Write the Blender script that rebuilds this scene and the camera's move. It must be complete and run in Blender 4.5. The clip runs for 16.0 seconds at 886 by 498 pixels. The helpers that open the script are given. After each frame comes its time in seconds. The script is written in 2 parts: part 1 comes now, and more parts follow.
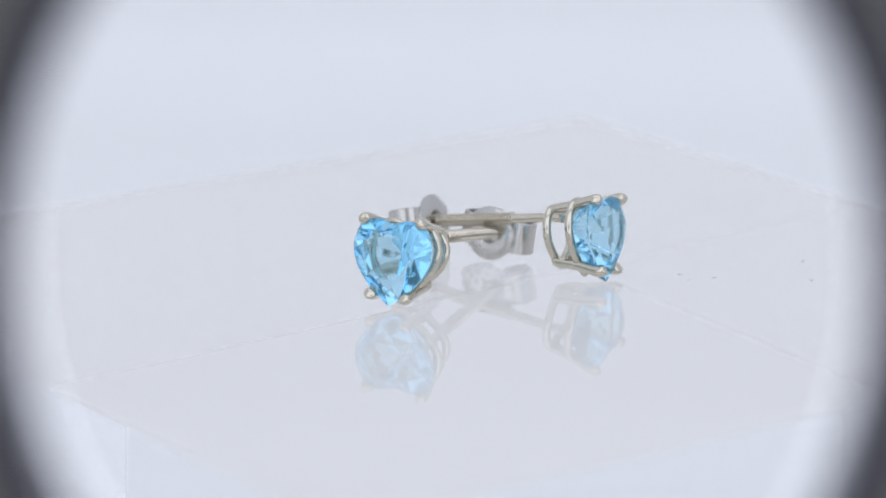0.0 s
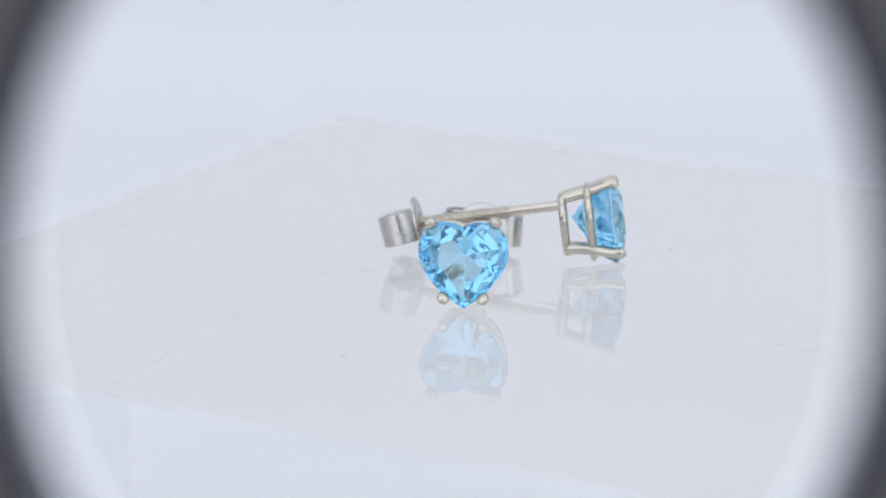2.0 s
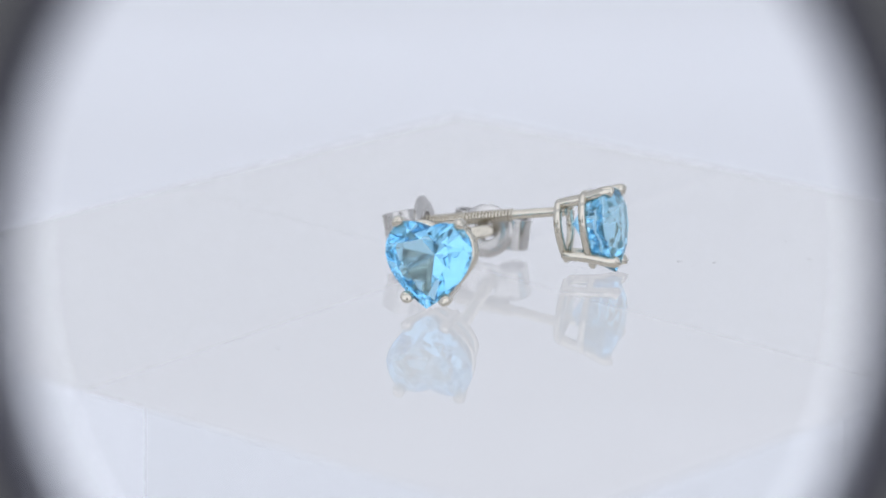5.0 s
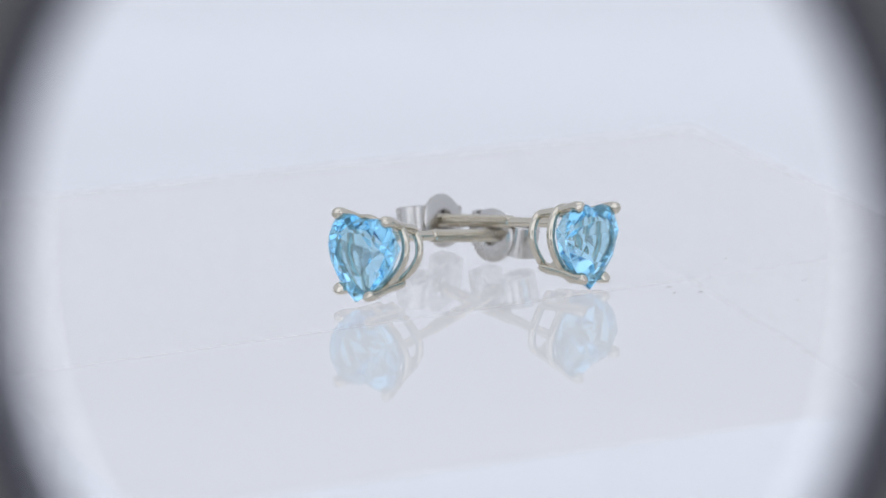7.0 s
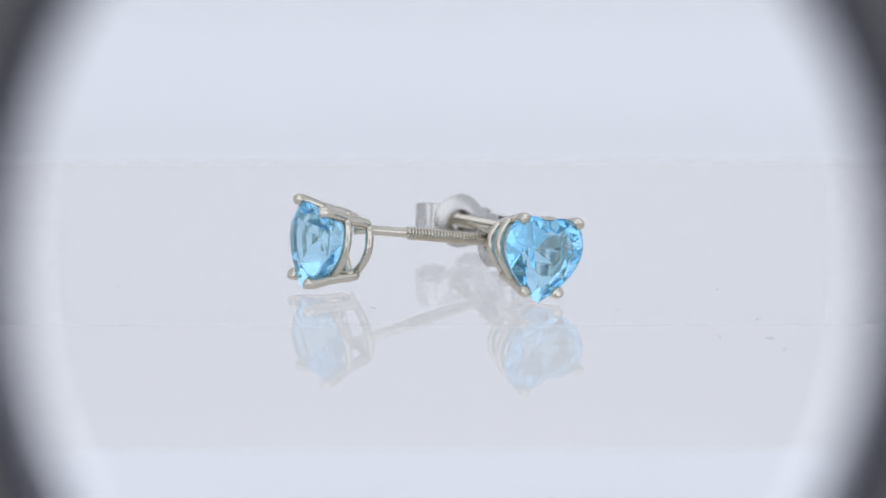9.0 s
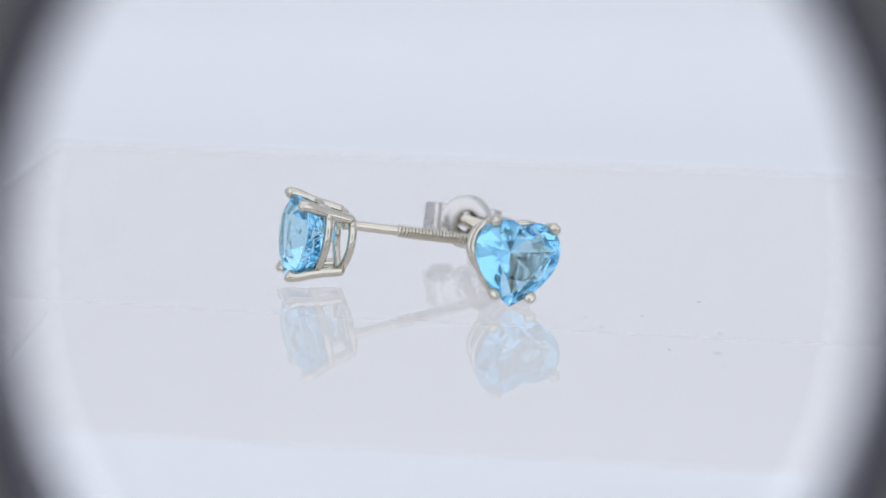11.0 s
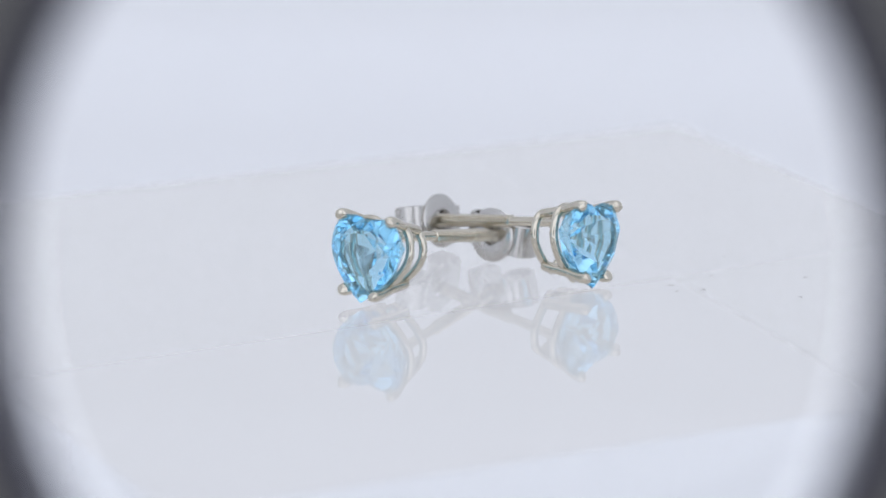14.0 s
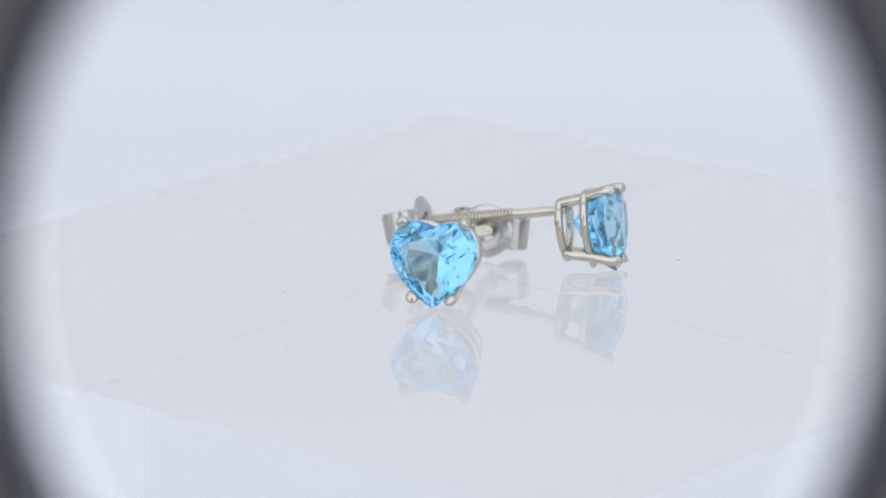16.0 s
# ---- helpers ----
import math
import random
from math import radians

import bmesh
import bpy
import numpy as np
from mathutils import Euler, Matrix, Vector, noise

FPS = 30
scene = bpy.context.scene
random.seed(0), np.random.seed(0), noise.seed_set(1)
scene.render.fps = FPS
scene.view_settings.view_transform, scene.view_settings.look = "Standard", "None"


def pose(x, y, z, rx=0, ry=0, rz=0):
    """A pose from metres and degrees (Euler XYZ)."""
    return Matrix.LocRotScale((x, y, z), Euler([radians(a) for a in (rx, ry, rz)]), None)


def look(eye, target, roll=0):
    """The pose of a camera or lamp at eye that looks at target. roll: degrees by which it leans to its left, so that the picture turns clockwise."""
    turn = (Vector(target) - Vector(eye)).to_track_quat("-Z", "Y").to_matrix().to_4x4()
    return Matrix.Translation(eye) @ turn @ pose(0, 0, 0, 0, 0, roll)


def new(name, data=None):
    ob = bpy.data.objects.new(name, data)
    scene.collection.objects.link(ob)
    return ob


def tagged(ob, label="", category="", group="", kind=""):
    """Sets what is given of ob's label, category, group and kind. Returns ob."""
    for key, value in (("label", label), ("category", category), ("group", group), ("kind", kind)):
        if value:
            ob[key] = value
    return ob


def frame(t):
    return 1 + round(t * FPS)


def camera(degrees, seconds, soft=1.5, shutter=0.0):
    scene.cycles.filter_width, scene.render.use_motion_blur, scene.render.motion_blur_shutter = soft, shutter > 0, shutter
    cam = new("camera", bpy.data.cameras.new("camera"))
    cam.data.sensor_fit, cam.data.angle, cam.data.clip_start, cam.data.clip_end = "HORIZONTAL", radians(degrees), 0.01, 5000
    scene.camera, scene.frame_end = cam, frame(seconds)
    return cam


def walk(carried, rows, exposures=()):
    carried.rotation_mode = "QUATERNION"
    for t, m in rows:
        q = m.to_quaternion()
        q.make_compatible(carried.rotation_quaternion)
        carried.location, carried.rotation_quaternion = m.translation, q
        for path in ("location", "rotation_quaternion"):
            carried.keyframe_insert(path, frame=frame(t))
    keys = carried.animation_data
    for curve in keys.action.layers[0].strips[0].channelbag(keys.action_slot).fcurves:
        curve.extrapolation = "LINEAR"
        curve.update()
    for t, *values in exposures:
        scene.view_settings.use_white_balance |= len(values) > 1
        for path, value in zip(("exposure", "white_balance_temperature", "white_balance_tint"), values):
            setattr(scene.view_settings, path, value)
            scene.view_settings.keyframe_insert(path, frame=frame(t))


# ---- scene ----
MM = 0.001
# The camera stands still before the opening of a light box and looks in at a small turning stage.
D, EL, YAW, PITCH = 0.2326, 0.26695, -0.001244, 0.004099
EYE = Vector((0, -D * math.cos(EL), D * math.sin(EL)))
AHEAD = Vector((0, math.cos(EL), -math.sin(EL)))
UP = Vector((0, math.sin(EL), math.cos(EL)))
AIM = EYE + D * (AHEAD + Vector((math.tan(YAW), 0, 0)) + UP * math.tan(PITCH))
cam = camera(13.0, 16.0, soft=1.5)
cam.data.dof.use_dof = True
cam.data.dof.focus_distance = 0.2265
cam.data.dof.aperture_fstop = 32.0
walk(cam, [(0.0, look(EYE, AIM, -0.16)), (16.0, look(EYE, AIM, -0.16))])


def turn_angle(t):
    """The stage swings to and fro at twelve degrees a second and eases through each end."""
    first, last, speed, ease = 3.015, 10.43, 12.0, 0.58
    if t < (first + last) / 2:
        a = speed * (first - abs(t - first))
    else:
        a = speed * (2 * first - last + abs(t - last))
    for end, sign in ((first, -1), (last, 1)):
        d = abs(t - end)
        if d < ease:
            a += sign * speed * (ease - d) ** 2 / (2 * ease)
    return a


# ---- the dim room in which the light box stands ----
world = bpy.data.worlds.new("room")
scene.world = world
world.use_nodes = True
world.node_tree.nodes["Background"].inputs[0].default_value = (0.80, 0.82, 0.88, 1)
world.node_tree.nodes["Background"].inputs[1].default_value = 0.165
scene.view_settings.exposure = 0.0
# light crosses the cut stones many times before it leaves them
scene.cycles.max_bounces, scene.cycles.transmission_bounces, scene.cycles.glossy_bounces = 24, 24, 24


# ---- materials ----
def material(name, color, rough=0.5, metal=0.0, ior=1.45, grain=0.0, grain_scale=4000.0, bump=0.0, spread=0.0, glow=0.0, glow_color=None):
    """A surface with two scales of variation in colour and gloss, and a fine relief."""
    m = bpy.data.materials.new(name)
    m.use_nodes = True
    n, l = m.node_tree.nodes, m.node_tree.links
    b = n["Principled BSDF"]
    b.inputs["Base Color"].default_value = (*color, 1)
    b.inputs["Roughness"].default_value = rough
    b.inputs["Metallic"].default_value = metal
    b.inputs["IOR"].default_value = ior
    if glow:
        b.inputs["Emission Color"].default_value = (*(glow_color or color), 1)
        b.inputs["Emission Strength"].default_value = glow
    if grain or bump or spread:
        where = n.new("ShaderNodeTexCoord")
        fine, wide = n.new("ShaderNodeTexNoise"), n.new("ShaderNodeTexNoise")
        fine.inputs["Scale"].default_value, wide.inputs["Scale"].default_value = grain_scale, grain_scale / 9
        fine.inputs["Detail"].default_value, wide.inputs["Detail"].default_value = 4, 3
        for x in (fine, wide):
            l.new(where.outputs["Object"], x.inputs["Vector"])
        both = n.new("ShaderNodeMath")
        both.operation = "MULTIPLY_ADD"
        l.new(wide.outputs["Fac"], both.inputs[0])
        both.inputs[1].default_value = 0.6
        half = n.new("ShaderNodeMath")
        half.operation = "MULTIPLY"
        half.inputs[1].default_value = 0.4
        l.new(fine.outputs["Fac"], half.inputs[0])
        l.new(half.outputs[0], both.inputs[2])
        if grain:
            mix = n.new("ShaderNodeMix")
            mix.data_type = "RGBA"
            mix.inputs["A"].default_value = (*[c * (1 - grain) for c in color], 1)
            mix.inputs["B"].default_value = (*[min(1, c * (1 + grain)) for c in color], 1)
            l.new(both.outputs[0], mix.inputs["Factor"])
            l.new(mix.outputs["Result"], b.inputs["Base Color"])
        if spread:
            r = n.new("ShaderNodeMapRange")
            r.inputs["From Min"].default_value, r.inputs["From Max"].default_value = 0.3, 0.7
            r.inputs["To Min"].default_value, r.inputs["To Max"].default_value = max(0.01, rough - spread), rough + spread
            l.new(both.outputs[0], r.inputs["Value"])
            l.new(r.outputs[0], b.inputs["Roughness"])
        if bump:
            bp = n.new("ShaderNodeBump")
            bp.inputs["Strength"].default_value, bp.inputs["Distance"].default_value = bump, 0.00002
            l.new(both.outputs[0], bp.inputs["Height"])
            l.new(bp.outputs[0], b.inputs["Normal"])
    return m


def acrylic_material(name, color, rough, shine):
    """Clear acrylic with a faint warm tint. shine: 0.5 for the bare polish, less for a face with a low-glare coat."""
    m = material(name, color, rough, 0.0, 1.49, grain=0.008, grain_scale=220)
    m.node_tree.nodes["Principled BSDF"].inputs["Transmission Weight"].default_value = 1.0
    m.node_tree.nodes["Principled BSDF"].inputs["Specular IOR Level"].default_value = shine
    return m


def gem_material():
    m = bpy.data.materials.new("blue_topaz")
    m.use_nodes = True
    n, l = m.node_tree.nodes, m.node_tree.links
    n.remove(n["Principled BSDF"])
    g = n.new("ShaderNodeBsdfGlass")
    g.inputs["Color"].default_value = (0.708, 0.882, 0.958, 1)
    g.inputs["IOR"].default_value = 1.62
    g.inputs["Roughness"].default_value = 0.0
    l.new(g.outputs[0], n["Material Output"].inputs["Surface"])
    return m


GOLD = material("white_gold", (0.555, 0.515, 0.43), 0.07, 1.0, grain=0.04, grain_scale=2500, spread=0.05, bump=0.08)
POST = material("drawn_white_gold", (0.57, 0.525, 0.435), 0.15, 1.0, grain=0.06, grain_scale=3000, spread=0.06, bump=0.1)
STEEL = material("stamped_silver", (0.52, 0.50, 0.47), 0.24, 1.0, grain=0.04, grain_scale=2500, spread=0.08, bump=0.06)
TOPAZ = gem_material()
ACRYLIC = acrylic_material("clear_acrylic", (0.985, 0.99, 0.99), 0.0, 0.5)
ACRYLIC_TOP = acrylic_material("low_glare_acrylic", (0.988, 0.975, 0.936), 0.035, 0.05)
# Liner glows by itself for an even white; no lamps are built behind it.
LINER = material("self_lit_white_liner", (0.60, 0.61, 0.63), 0.7, grain=0.01, grain_scale=60, glow=0.33, glow_color=(0.868, 0.895, 0.988))
# Added glow stands in for light coming up through the clear block.
GLOW_BASE = material("self_lit_white_base", (0.20, 0.20, 0.205), 0.8, ior=1.1, grain=0.01, grain_scale=60, glow=0.638, glow_color=(0.863, 0.895, 0.998))
# Glow added to the unseen walls and top, kept low for contrast in the metal.
SIDES = material("self_lit_dim_panel", (0.60, 0.61, 0.63), 0.7, grain=0.01, grain_scale=60, glow=0.25, glow_color=(0.84, 0.89, 1.0))
LAMP = material("led_diffuser", (0.9, 0.9, 0.9), 0.6, glow=0.66, glow_color=(0.86, 0.90, 1.0))
FRONT = material("grey_moulded_plastic", (0.78, 0.78, 0.79), 0.55, grain=0.05, grain_scale=900, bump=0.1)
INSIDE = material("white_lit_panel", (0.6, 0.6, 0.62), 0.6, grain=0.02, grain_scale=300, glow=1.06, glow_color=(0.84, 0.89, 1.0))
# The rim's blue tint is painted in for the lens's colour fringe.
RIM = material("fringe_tinted_rim", (0.165, 0.163, 0.28), 0.6, grain=0.1, grain_scale=900)
COLLAR = material("matt_black_plastic", (0.03, 0.03, 0.034), 0.6, grain=0.1, grain_scale=900)
LINT = material("dark_lint", (0.40, 0.39, 0.39), 0.8, grain=0.2, grain_scale=9000)


# ---- mesh helpers ----
def part(name, bm, mat, parent=None, label="", smooth=True):
    """Links a bmesh as one mesh object, under a thing or a part."""
    bmesh.ops.recalc_face_normals(bm, faces=bm.faces)
    me = bpy.data.meshes.new(name)
    bm.to_mesh(me)
    bm.free()
    me.materials.append(mat)
    if smooth:
        me.shade_smooth()
        me.set_sharp_from_angle(angle=radians(38))
    ob = new(name, me)
    ob.parent = parent
    if label:
        tagged(ob, label)
    return ob


def tube(bm, pts, radii, seg=12, closed=False, flat=1.0):
    """A round bar along pts. radii: one number, or one for each point."""
    pts = [Vector(p) for p in pts]
    n = len(pts)
    if isinstance(radii, (int, float)):
        radii = [radii] * n
    rings, side = [], None
    for i, p in enumerate(pts):
        a = pts[i - 1] if closed or i else p
        b = pts[(i + 1) % n] if closed or i < n - 1 else p
        way = (b - a).normalized()
        if side is None:
            side = way.orthogonal().normalized()
        side = (side - way * side.dot(way)).normalized()
        other = way.cross(side)
        rings.append([bm.verts.new(p + radii[i] * (math.cos(k * math.tau / seg) * side + flat * math.sin(k * math.tau / seg) * other)) for k in range(seg)])
    for i in range(n if closed else n - 1):
        r, s = rings[i], rings[(i + 1) % n]
        shift = 0
        if closed and i == n - 1:
            shift = min(range(seg), key=lambda q: sum((r[k].co - s[(k + q) % seg].co).length for k in range(seg)))
        for k in range(seg):
            bm.faces.new((r[k], r[(k + 1) % seg], s[(k + 1 + shift) % seg], s[(k + shift) % seg]))
    if not closed:
        bm.faces.new(list(reversed(rings[0])))
        bm.faces.new(rings[-1])
    return bm


def smooth_path(pts, steps=8):
    """A Catmull-Rom curve through pts."""
    p = [Vector(q) for q in pts]
    p = [2 * p[0] - p[1]] + p + [2 * p[-1] - p[-2]]
    out = []
    for i in range(1, len(p) - 2):
        for k in range(steps):
            t = k / steps
            out.append(0.5 * ((2 * p[i]) + (p[i + 1] - p[i - 1]) * t + (2 * p[i - 1] - 5 * p[i] + 4 * p[i + 1] - p[i + 2]) * t * t
                              + (3 * p[i] - p[i - 1] - 3 * p[i + 1] + p[i + 2]) * t ** 3))
    return out + [p[-2]]


def box(bm, lo, hi):
    made = bmesh.ops.create_cube(bm, size=1)["verts"]
    for v in made:
        v.co = Vector([(a + b) / 2 + c * (b - a) for a, b, c in zip(lo, hi, v.co)])
    return made


# ---- the light box ----
FLOOR = -0.0469
FRONT_Y = -0.111
CUT = EYE + (AIM - EYE) * ((FRONT_Y - EYE.y) / (AIM.y - EYE.y))
HOLE_A, HOLE_B, HOLE_UP = 0.01280, 0.01507, -0.00082


def hole_ring(scale, y, extra=0.0, n=96):
    return [Vector((CUT.x + (HOLE_A * scale + extra) * math.cos(k * math.tau / n), y, CUT.z + HOLE_UP + (HOLE_B * scale + extra) * math.sin(k * math.tau / n))) for k in range(n)]


def holed_wall(name, y0, y1, mat, parent, half, low, high):
    """A wall of thickness y1 - y0 with the oval opening cut through it."""
    bm = bmesh.new()
    n = 96
    loops = []
    for y in (y0, y1):
        inner = [bm.verts.new(p) for p in hole_ring(1.0, y, 0.0001, n)]
        outer = []
        for k in range(n):
            c, s = math.cos(k * math.tau / n), math.sin(k * math.tau / n)
            f = min(half / max(abs(c), 1e-6), ((high - CUT.z) if s > 0 else (CUT.z - low)) / max(abs(s), 1e-6))
            outer.append(bm.verts.new((CUT.x + c * f, y, CUT.z + s * f)))
        for k in range(n):
            j = (k + 1) % n
            bm.faces.new((inner[k], inner[j], outer[j], outer[k]))
        loops.append((inner, outer))
    for k in range(n):
        j = (k + 1) % n
        for q in (0, 1):
            bm.faces.new((loops[0][q][k], loops[0][q][j], loops[1][q][j], loops[1][q][k]))
    return part(name, bm, mat, parent, smooth=False)


def light_box():
    root = new("light_box")
    tagged(root, "grey light box with a white lit interior and an oval opening", "light box", kind="structure")
    # floor, back wall and ceiling in one seamless sweep
    bm = bmesh.new()
    prof = [(-0.1090, FLOOR), (0.06, FLOOR)]
    prof += [(0.06 + 0.11 * math.sin(a), FLOOR + 0.11 - 0.11 * math.cos(a)) for a in [k * math.pi / 32 for k in range(1, 17)]]
    prof += [(0.17, 0.12), (0.17, 0.178)]
    cols = [[bm.verts.new((x, y, z)) for y, z in prof] for x in (-0.14, 0.14)]
    for i in range(len(prof) - 1):
        bm.faces.new((cols[0][i], cols[1][i], cols[1][i + 1], cols[0][i + 1]))
    bmesh.ops.solidify(bm, geom=bm.faces[:], thickness=-0.002)
    part("sweep", bm, LINER, root, "seamless white sweep with an even glow of its own")
    bm = bmesh.new()
    box(bm, (-0.14, -0.1090, 0.1785), (0.14, 0.175, 0.182))
    part("top_panel", bm, SIDES, root, "unseen white panel over the stage with an added dim glow", smooth=False)
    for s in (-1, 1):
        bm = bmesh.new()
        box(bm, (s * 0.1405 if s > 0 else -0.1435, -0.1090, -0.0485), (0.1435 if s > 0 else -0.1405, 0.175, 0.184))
        part("side_wall", bm, SIDES, root, "unseen white side wall with an added dim glow", smooth=False)
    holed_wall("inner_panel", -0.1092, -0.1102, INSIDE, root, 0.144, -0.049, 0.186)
    holed_wall("front_panel", -0.1104, -0.1124, FRONT, root, 0.150, -0.052, 0.192)
    # the black collar round the opening, which shows as a dark dot in every polished claw
    bm = bmesh.new()
    tracks = [hole_ring(1.0, y, extra) for y, extra in ((-0.1088, 0.0014), (-0.1078, 0.0018), (-0.1078, 0.0085), (-0.1088, 0.0090))]
    rings = [[bm.verts.new(p) for p in track] for track in tracks]
    for a, b in zip(rings, rings[1:] + rings[:1]):
        for k in range(96):
            bm.faces.new((a[k], a[(k + 1) % 96], b[(k + 1) % 96], b[k]))
    part("collar", bm, COLLAR, root, "black collar round the opening, inside the box", smooth=False)
    bm = bmesh.new()
    tube(bm, hole_ring(1.0, -0.1124, 0.00072), 0.0006, 10, True)
    part("opening_rim", bm, RIM, root, "dark rim round the opening, tinted blue for the lens's colour fringe")
    bm = bmesh.new()
    box(bm, (-0.10, -0.06, 0.172), (0.10, 0.09, 0.176))
    bmesh.ops.bevel(bm, geom=bm.edges[:], offset=0.001, segments=2, affect="EDGES")
    part("lamp_panel", bm, LAMP, root, "white led panel under the top", smooth=False)
    return root


# ---- the stage ----
DEEP = 0.0465


def stage_block():
    bm = bmesh.new()
    h = 30.86 * MM
    box(bm, (-h, -h, -DEEP), (h, h, 0))
    bmesh.ops.bevel(bm, geom=[e for e in bm.edges if max(v.co.z for v in e.verts) > -0.001], offset=0.04 * MM, segments=1, affect="EDGES")
    ob = part("display_block", bm, ACRYLIC, None, smooth=False)
    ob.data.materials.append(GLOW_BASE)  # white underside given its own glow in place of light from below
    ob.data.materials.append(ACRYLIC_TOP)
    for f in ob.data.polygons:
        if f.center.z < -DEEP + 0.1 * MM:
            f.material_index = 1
        elif f.center.z > -0.01 * MM:
            f.material_index = 2
    tagged(ob, "square glossy clear acrylic display block with crisp edges", "display block")
    return ob


# ---- the earrings ----
def heart(u, s=1.0):
    """A point of the stone's outline, x and z in millimetres: u = 0 at the notch, 0.5 at the point, 1 at the notch again."""
    m = u % 1.0
    side = 1 if m <= 0.5 else -1
    v = 2 * m if m <= 0.5 else 2 * (1 - m)
    if v <= 0.52:
        p, t = ((0, 2.08), (0.55, 2.56), (2.42, 2.80), (2.52, 0.68)), v / 0.52
    else:
        p, t = ((2.52, 0.68), (2.57, -0.52), (1.48, -1.68), (0, -2.63)), (v - 0.52) / 0.48
    w = ((1 - t) ** 3, 3 * t * (1 - t) ** 2, 3 * t * t * (1 - t), t ** 3)
    x, z = sum(q[0] * k for q, k in zip(p, w)), sum(q[1] * k for q, k in zip(p, w))
    return side * x * s, 0.05 + (z - 0.05) * s


def gem_mesh():
    """A heart brilliant with flat facets: table, stars, kites and halves above the girdle; a deep belly and eight mains below it. The front looks to -y."""
    bm = bmesh.new()
    n = 16
    even, odd, fine = range(0, n, 2), range(1, n, 2), [k / 2 for k in range(2 * n)]

    def rim(k, scale, y):
        x, z = heart(k / n, scale)
        return Vector((x, y, z * 0.92 if z > 0 else z))  # the lobes stay just below the gallery wire

    def main_plane(k, inner, outer):
        """The plane of a main facet: through an inner and an outer point, along the outline there."""
        along = rim(k + 0.5, 1, 0) - rim(k - 0.5, 1, 0)
        normal = (outer - inner).cross(along).normalized()
        return normal, normal.dot(outer)

    def shared(p, q, y):
        """The point at depth y that two neighbouring mains share."""
        m = Matrix((p[0], q[0], (0, 1, 0)))
        return m.inverted() @ Vector((p[1], q[1], y))

    def vert(p):
        return bm.verts.new(p * MM)

    tip = Vector((0, 2.58, 0.3))
    above = {k: main_plane(k, rim(k, 0.60, -0.54), rim(k, 1.03, 0.10)) for k in odd}
    table = {k: vert(rim(k, 0.60, -0.54)) for k in odd}
    star = {k: vert(shared(above[(k - 1) % n], above[(k + 1) % n], -0.25)) for k in even}
    low = {k: vert(rim(k, 0.78, 1.34)) for k in even}
    top, bottom = {k: vert(rim(k, 1.03, 0.10)) for k in fine}, {k: vert(rim(k, 1.03, 0.21)) for k in fine}
    culet = vert(tip)
    bm.faces.new([table[k] for k in odd])
    for k in odd:
        h, i, j = (k - 1) % n, (k + 1) % n, (k + 2) % n
        bm.faces.new((table[k], table[j], star[i]))
        bm.faces.new((table[k], star[i], top[k], star[h]))
        bm.faces.new((culet, low[h], low[i]))
        bm.faces.new((low[h], low[i], bottom[k]))
        for q in range(4):
            a, b = (k + q / 2) % n, (k + q / 2 + 0.5) % n
            bm.faces.new((star[i], top[a], top[b]))
            bm.faces.new((low[i], bottom[a], bottom[b]))
    for k in fine:
        j = (k + 0.5) % n
        bm.faces.new((top[k], top[j], bottom[j], bottom[k]))
    return bm


def wire_ring(wide, tall, y, r):
    """A gallery wire that follows the heart's outline at its own width and height."""
    bm = bmesh.new()
    tube(bm, [Vector((heart(k / 64)[0] * wide, y, heart(k / 64)[1] * tall)) * MM for k in range(64)], r * MM, 12, True)
    return bm


def prong(px, pz):
    """One claw: it rises from the foot of the basket, leans outwards and folds over the girdle."""
    path = smooth_path([Vector((px * s, y, pz * s)) for s, y in ((0.715, 3.16), (0.765, 2.6), (0.85, 1.5), (0.94, 0.75), (0.995, 0.25), (1.0, -0.1), (0.95, -0.34))], 6)
    bm = bmesh.new()
    last = len(path) - 1
    radii = []
    for i in range(len(path)):
        f = i / last
        r = 0.32 + 0.02 * f + 0.06 * max(0, (f - 0.5) / 0.5)
        if i > last - 5:
            r *= math.sqrt(max(0.03, 1 - ((i - last + 5) / 5.1) ** 2))
        if i < 3:
            r *= (0.55, 0.85, 0.97)[i]
        radii.append(r * MM)
    return tube(bm, [p * MM for p in path], radii, 14)


RISE = 1.07  # the post is set above the middle of the heart


def post_mesh():
    """The smooth neck of the post."""
    bm = bmesh.new()
    return tube(bm, [(0, y * MM, RISE * MM) for y in (2.9, 3.2, 4.0, 6.05, 6.15, 6.25)], [r * MM for r in (0.36, 0.30, 0.288, 0.288, 0.30, 0.28)], 20)


def thread_mesh():
    """The screw thread: a helical ridge on a core."""
    bm = bmesh.new()
    pitch, seg, y0, y1 = 0.21, 18, 6.10, 13.3
    turns = int((y1 - y0) / pitch)
    rows = []
    for i in range(turns * seg + 1):
        a = i * math.tau / seg
        y = y0 + pitch * i / seg
        row = []
        for off, r in ((0.0, 0.285), (0.2, 0.30), (0.40, 0.392), (0.66, 0.392), (0.88, 0.30)):
            row.append(bm.verts.new((r * math.cos(a) * MM, (y + off * pitch) * MM, (r * math.sin(a) + RISE) * MM)))
        rows.append(row)
    for a, b in zip(rows, rows[1:]):
        for k in range(4):
            bm.faces.new((a[k], a[k + 1], b[k + 1], b[k]))
    core = tube(bm, [(0, y * MM, RISE * MM) for y in (y0, y1 + 0.1, y1 + 0.25)], [0.288 * MM, 0.288 * MM, 0.2 * MM], 18)
    return core


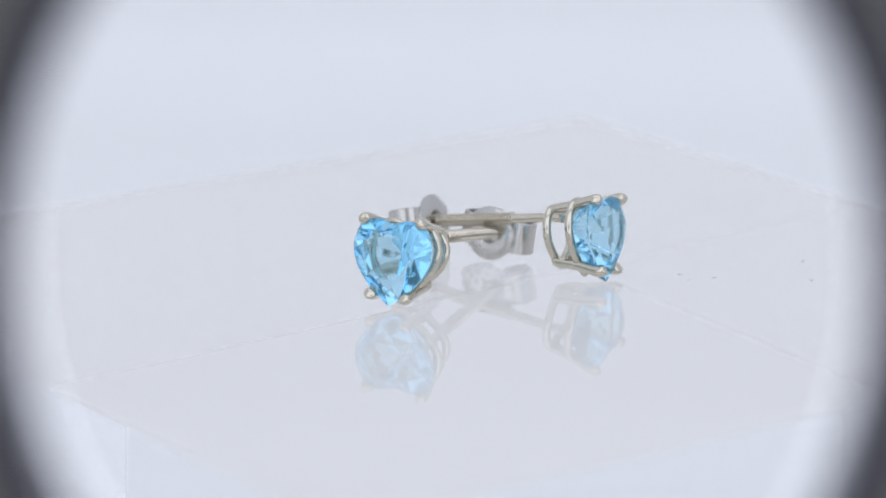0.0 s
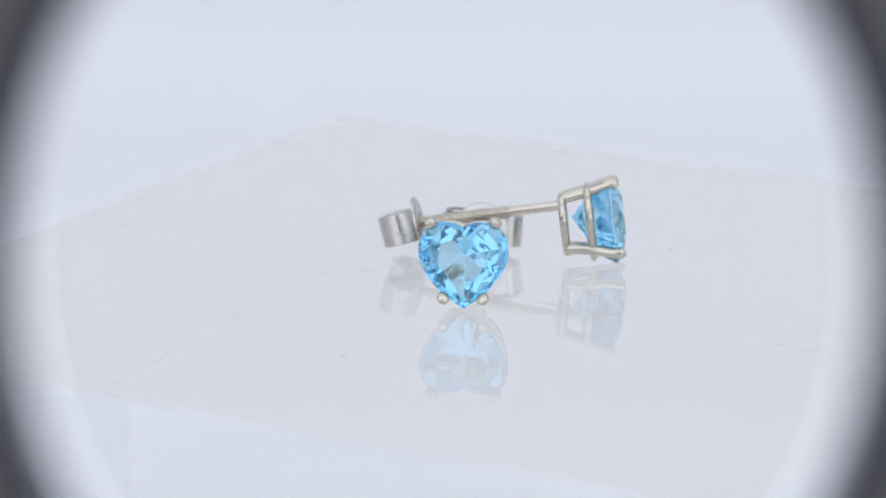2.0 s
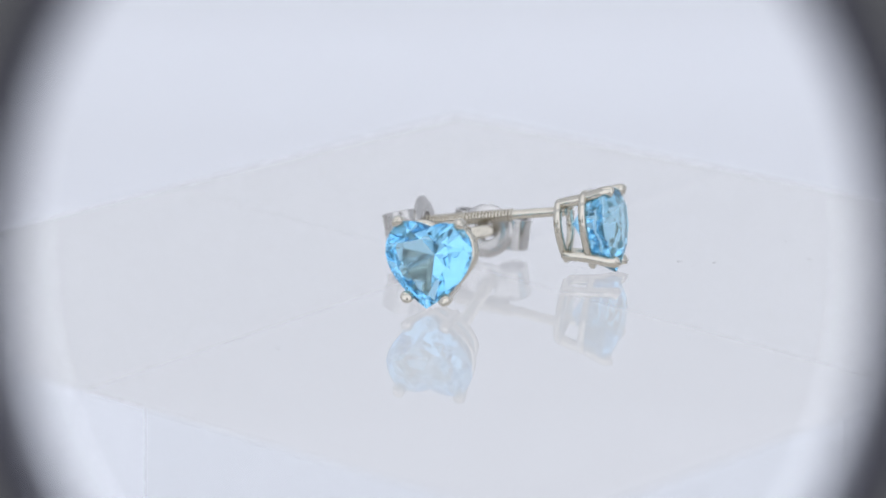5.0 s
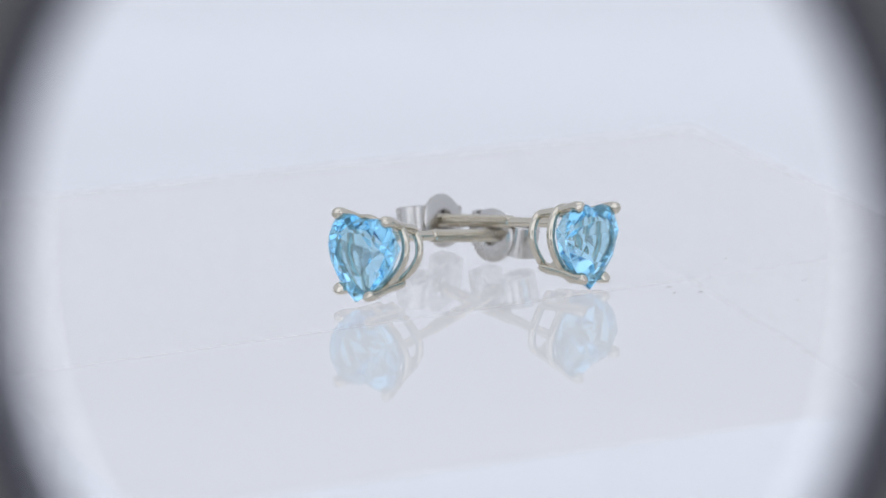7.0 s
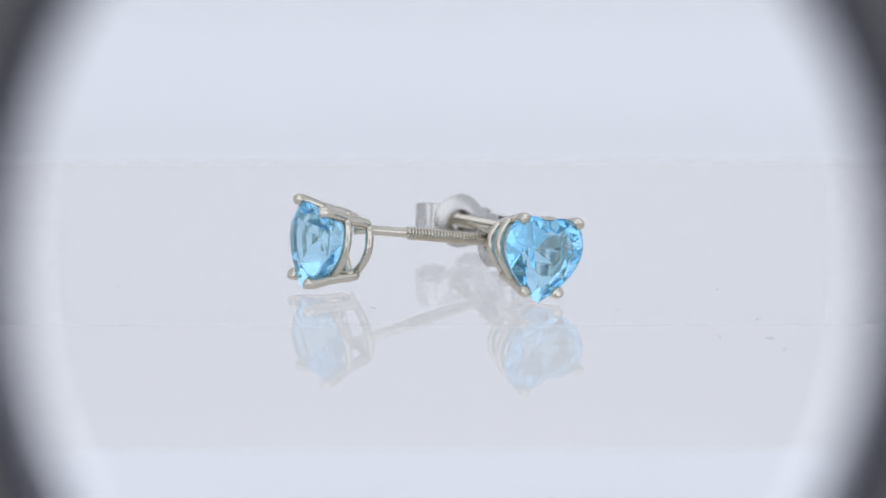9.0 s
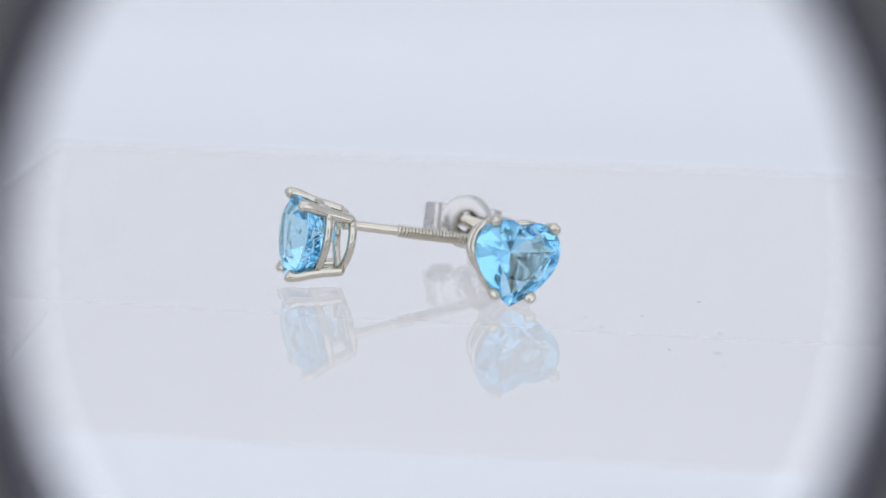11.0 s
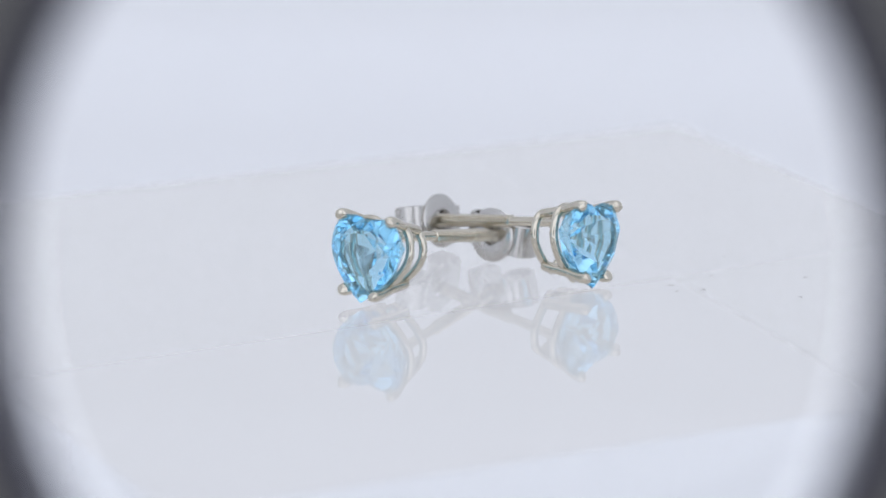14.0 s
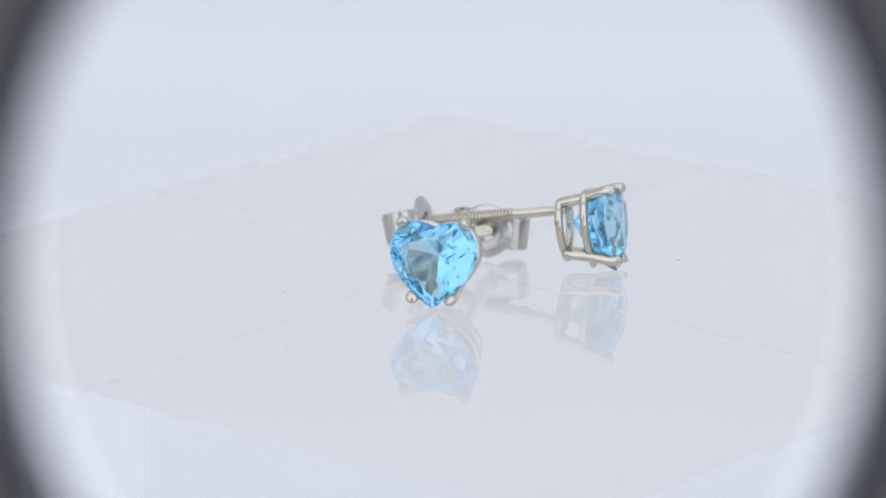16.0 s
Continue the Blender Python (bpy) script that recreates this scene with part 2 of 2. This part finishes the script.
def disc_mesh():
    """A slightly dished round plate with a hole for the post."""
    bm = bmesh.new()
    prof = [(0.58, 0.16), (0.62, 0.02), (0.70, 0.0), (1.05, 0.0), (1.50, 0.06), (1.62, 0.14), (1.62, 0.26), (1.48, 0.28), (1.0, 0.22), (0.64, 0.24), (0.58, 0.21)]
    n = 40
    rings = [[bm.verts.new((r * math.cos(k * math.tau / n) * MM, y * MM, r * math.sin(k * math.tau / n) * MM)) for k in range(n)] for r, y in prof]
    for i in range(len(prof)):
        a, b = rings[i], rings[(i + 1) % len(prof)]
        for k in range(n):
            bm.faces.new((a[k], a[(k + 1) % n], b[(k + 1) % n], b[k]))
    return bm


def scroll_mesh(side):
    """A strip of sheet metal rolled into a curl that grips the post."""
    way = smooth_path([(0.5, 0.36, 0), (1.2, 0.34, 0), (1.9, 0.48, 0), (2.25, 1.15, 0), (1.95, 1.95, 0), (1.25, 2.2, 0), (0.62, 1.80, 0), (0.46, 1.25, 0), (0.78, 0.82, 0), (1.35, 0.78, 0), (1.7, 1.1, 0)], 6)
    bm = bmesh.new()
    h, th = 0.94, 0.125
    rows = []
    for i, p in enumerate(way):
        q = (way[min(i + 1, len(way) - 1)] - way[max(i - 1, 0)]).normalized()
        nrm = Vector((-q.y, q.x, 0))
        row = []
        for a, z in ((th, h - 0.05), (th * 0.5, h), (-th * 0.5, h), (-th, h - 0.05), (-th, -h + 0.05), (-th * 0.5, -h), (th * 0.5, -h), (th, -h + 0.05)):
            v = p + nrm * a
            row.append(bm.verts.new((side * v.x * MM, v.y * MM, z * MM)))
        rows.append(row)
    for a, b in zip(rows, rows[1:]):
        for k in range(8):
            bm.faces.new((a[k], a[(k + 1) % 8], b[(k + 1) % 8], b[k]))
    bm.faces.new(list(reversed(rows[0])))
    bm.faces.new(rows[-1])
    return bm


def earring(nut_pose, lean, claws):
    """lean: the turn, in degrees about z, x and y, by which the setting sits askew on its post."""
    root = new("earring")
    joint = Vector((0, 3.0, 1.12)) * MM
    askew = Matrix.Translation(joint) @ pose(0, 0, 0, 0, 0, lean[0]) @ pose(0, 0, 0, lean[1], lean[2], 0) @ Matrix.Translation(-joint)
    setting = [part("gemstone", gem_mesh(), TOPAZ, root, "sky-blue faceted heart-cut stone", smooth=False),
               part("basket_ring", wire_ring(0.87, 0.84, 1.50, 0.25), GOLD, root, "heart-shaped white gold gallery wire"),
               part("basket_ring", wire_ring(0.74, 0.675, 3.06, 0.25), GOLD, root)]
    bm = bmesh.new()
    tube(bm, [(0, 3.04 * MM, 1.6 * MM), (0, 3.08 * MM, 1.2 * MM), (0, 3.08 * MM, 0.8 * MM)], [0.24 * MM, 0.3 * MM, 0.22 * MM], 12)
    setting.append(part("strut", bm, GOLD, root))
    for px, pz in claws:
        setting.append(part("prong", prong(px, pz), GOLD, root))
    for piece in setting:
        piece.matrix_basis = askew
    post = part("post", post_mesh(), POST, root, "straight white gold post")
    part("screw_thread", thread_mesh(), POST, post)
    nut = part("butterfly_back", disc_mesh(), STEEL, root, "dull silver butterfly back with a round plate")
    nut.matrix_basis = pose(0, 11.6 * MM, RISE * MM) @ nut_pose
    for s in (-1, 1):
        part("scroll", scroll_mesh(s), STEEL, nut)
    return root


def lint(length, turn, bend):
    """A short bent fibre of dust."""
    bm = bmesh.new()
    way = smooth_path([(-length / 2, 0, 0), (-length / 6, bend, 0.01), (length / 5, bend * 0.7, 0.02), (length / 2, -bend * 0.4, 0)], 4)
    tube(bm, [(p + Vector((0, 0, 0.018))) * MM for p in way], [0.018 * MM] * (len(way) - 1) + [0.008 * MM], 6)
    ob = part("lint", bm, LINT)
    return tagged(ob, "tiny dark fibre of lint on the glossy block", "lint", "specks of lint")


def turntable():
    """A thin white disc, almost flush with the floor of the box, on which the block stands. It shares the block's added
    glow.
    """
    bm = bmesh.new()
    prof = [(0.0, -0.38), (52.0, -0.38), (52.0, -0.10), (51.8, -0.02), (51.5, 0.0), (0.0, 0.0)]
    n = 96
    rings = [[bm.verts.new((r * math.cos(k * math.tau / n) * MM, r * math.sin(k * math.tau / n) * MM, z * MM)) for k in range(n)] for r, z in prof[1:-1]]
    for a, b in zip(rings, rings[1:]):
        for k in range(n):
            bm.faces.new((a[k], a[(k + 1) % n], b[(k + 1) % n], b[k]))
    bm.faces.new(rings[0])
    bm.faces.new(rings[-1])
    ob = part("turntable", bm, GLOW_BASE)
    return tagged(ob, "thin round white turntable under the clear block, with an added glow", "turntable")


# ---- building ----
light_box()
block = stage_block()
disc = turntable()
BLOCK_AT = pose(1.89 * MM, -4.44 * MM, 0, 0, 0, 35.4)
left = earring(pose(0, 0, 0, 3, 6, 0), (-0.3, 0.9, 0.1), ((-1.83, 2.18), (1.82, 2.21), (-1.13, -2.08), (1.12, -2.12)))
tagged(left, "white gold blue heart stud earring lying on the clear block", "earring", "pair of heart earrings")
LEFT_AT = pose(-3.25 * MM, -9.48 * MM, 2.96 * MM, 0, 0, -29.5) @ pose(0, 0, 0, -11.0, -0.9, 0)
right = earring(pose(0, 0, 0, -6, -2, 0), (6.0, 1.1, -0.9), ((-1.70, 2.06), (1.89, 2.08), (-1.07, -2.06), (1.09, -1.99)))
tagged(right, "white gold blue heart stud earring, post laid across the other", "earring", "pair of heart earrings")
RIGHT_AT = pose(9.24 * MM, -3.81 * MM, 2.89 * MM, 0, 0, 57.6) @ pose(0, 0, 0, -9.0, 12.2, 0)


specks = []
for x, y, size, turn, bend in ((2.0, -10.2, 0.45, 10, 0.06), (-10.7, -3.5, 0.16, 40, 0.02), (15.7, -3.1, 0.32, 25, 0.05), (15.8, 0.1, 0.22, 70, 0.03),
                               (23.8, -2.3, 0.45, 20, 0.05), (25.6, -3.8, 0.30, -30, 0.06), (21.3, 0.6, 0.42, 60, 0.06), (-13.0, -15.1, 0.20, 0, 0.02),
                               (13.7, -2.4, 0.36, 15, 0.04), (14.2, -3.6, 0.22, 50, 0.03), (21.4, -3.7, 0.26, -20, 0.03), (16.1, 4.6, 0.3, 65, 0.05)):
    specks.append((lint(size, turn, bend), pose(x * MM, y * MM, 0, 0, 0, turn)))


def motions():
    """All that lies on the stage turns with it."""
    for thing, place in ((block, BLOCK_AT), (disc, pose(0, 0, -DEEP - 0.00002)), (left, LEFT_AT), (right, RIGHT_AT), *specks):
        walk(thing, [(k / 10, pose(0, 0, 0, 0, 0, turn_angle(k / 10)) @ place) for k in range(161)])


motions()
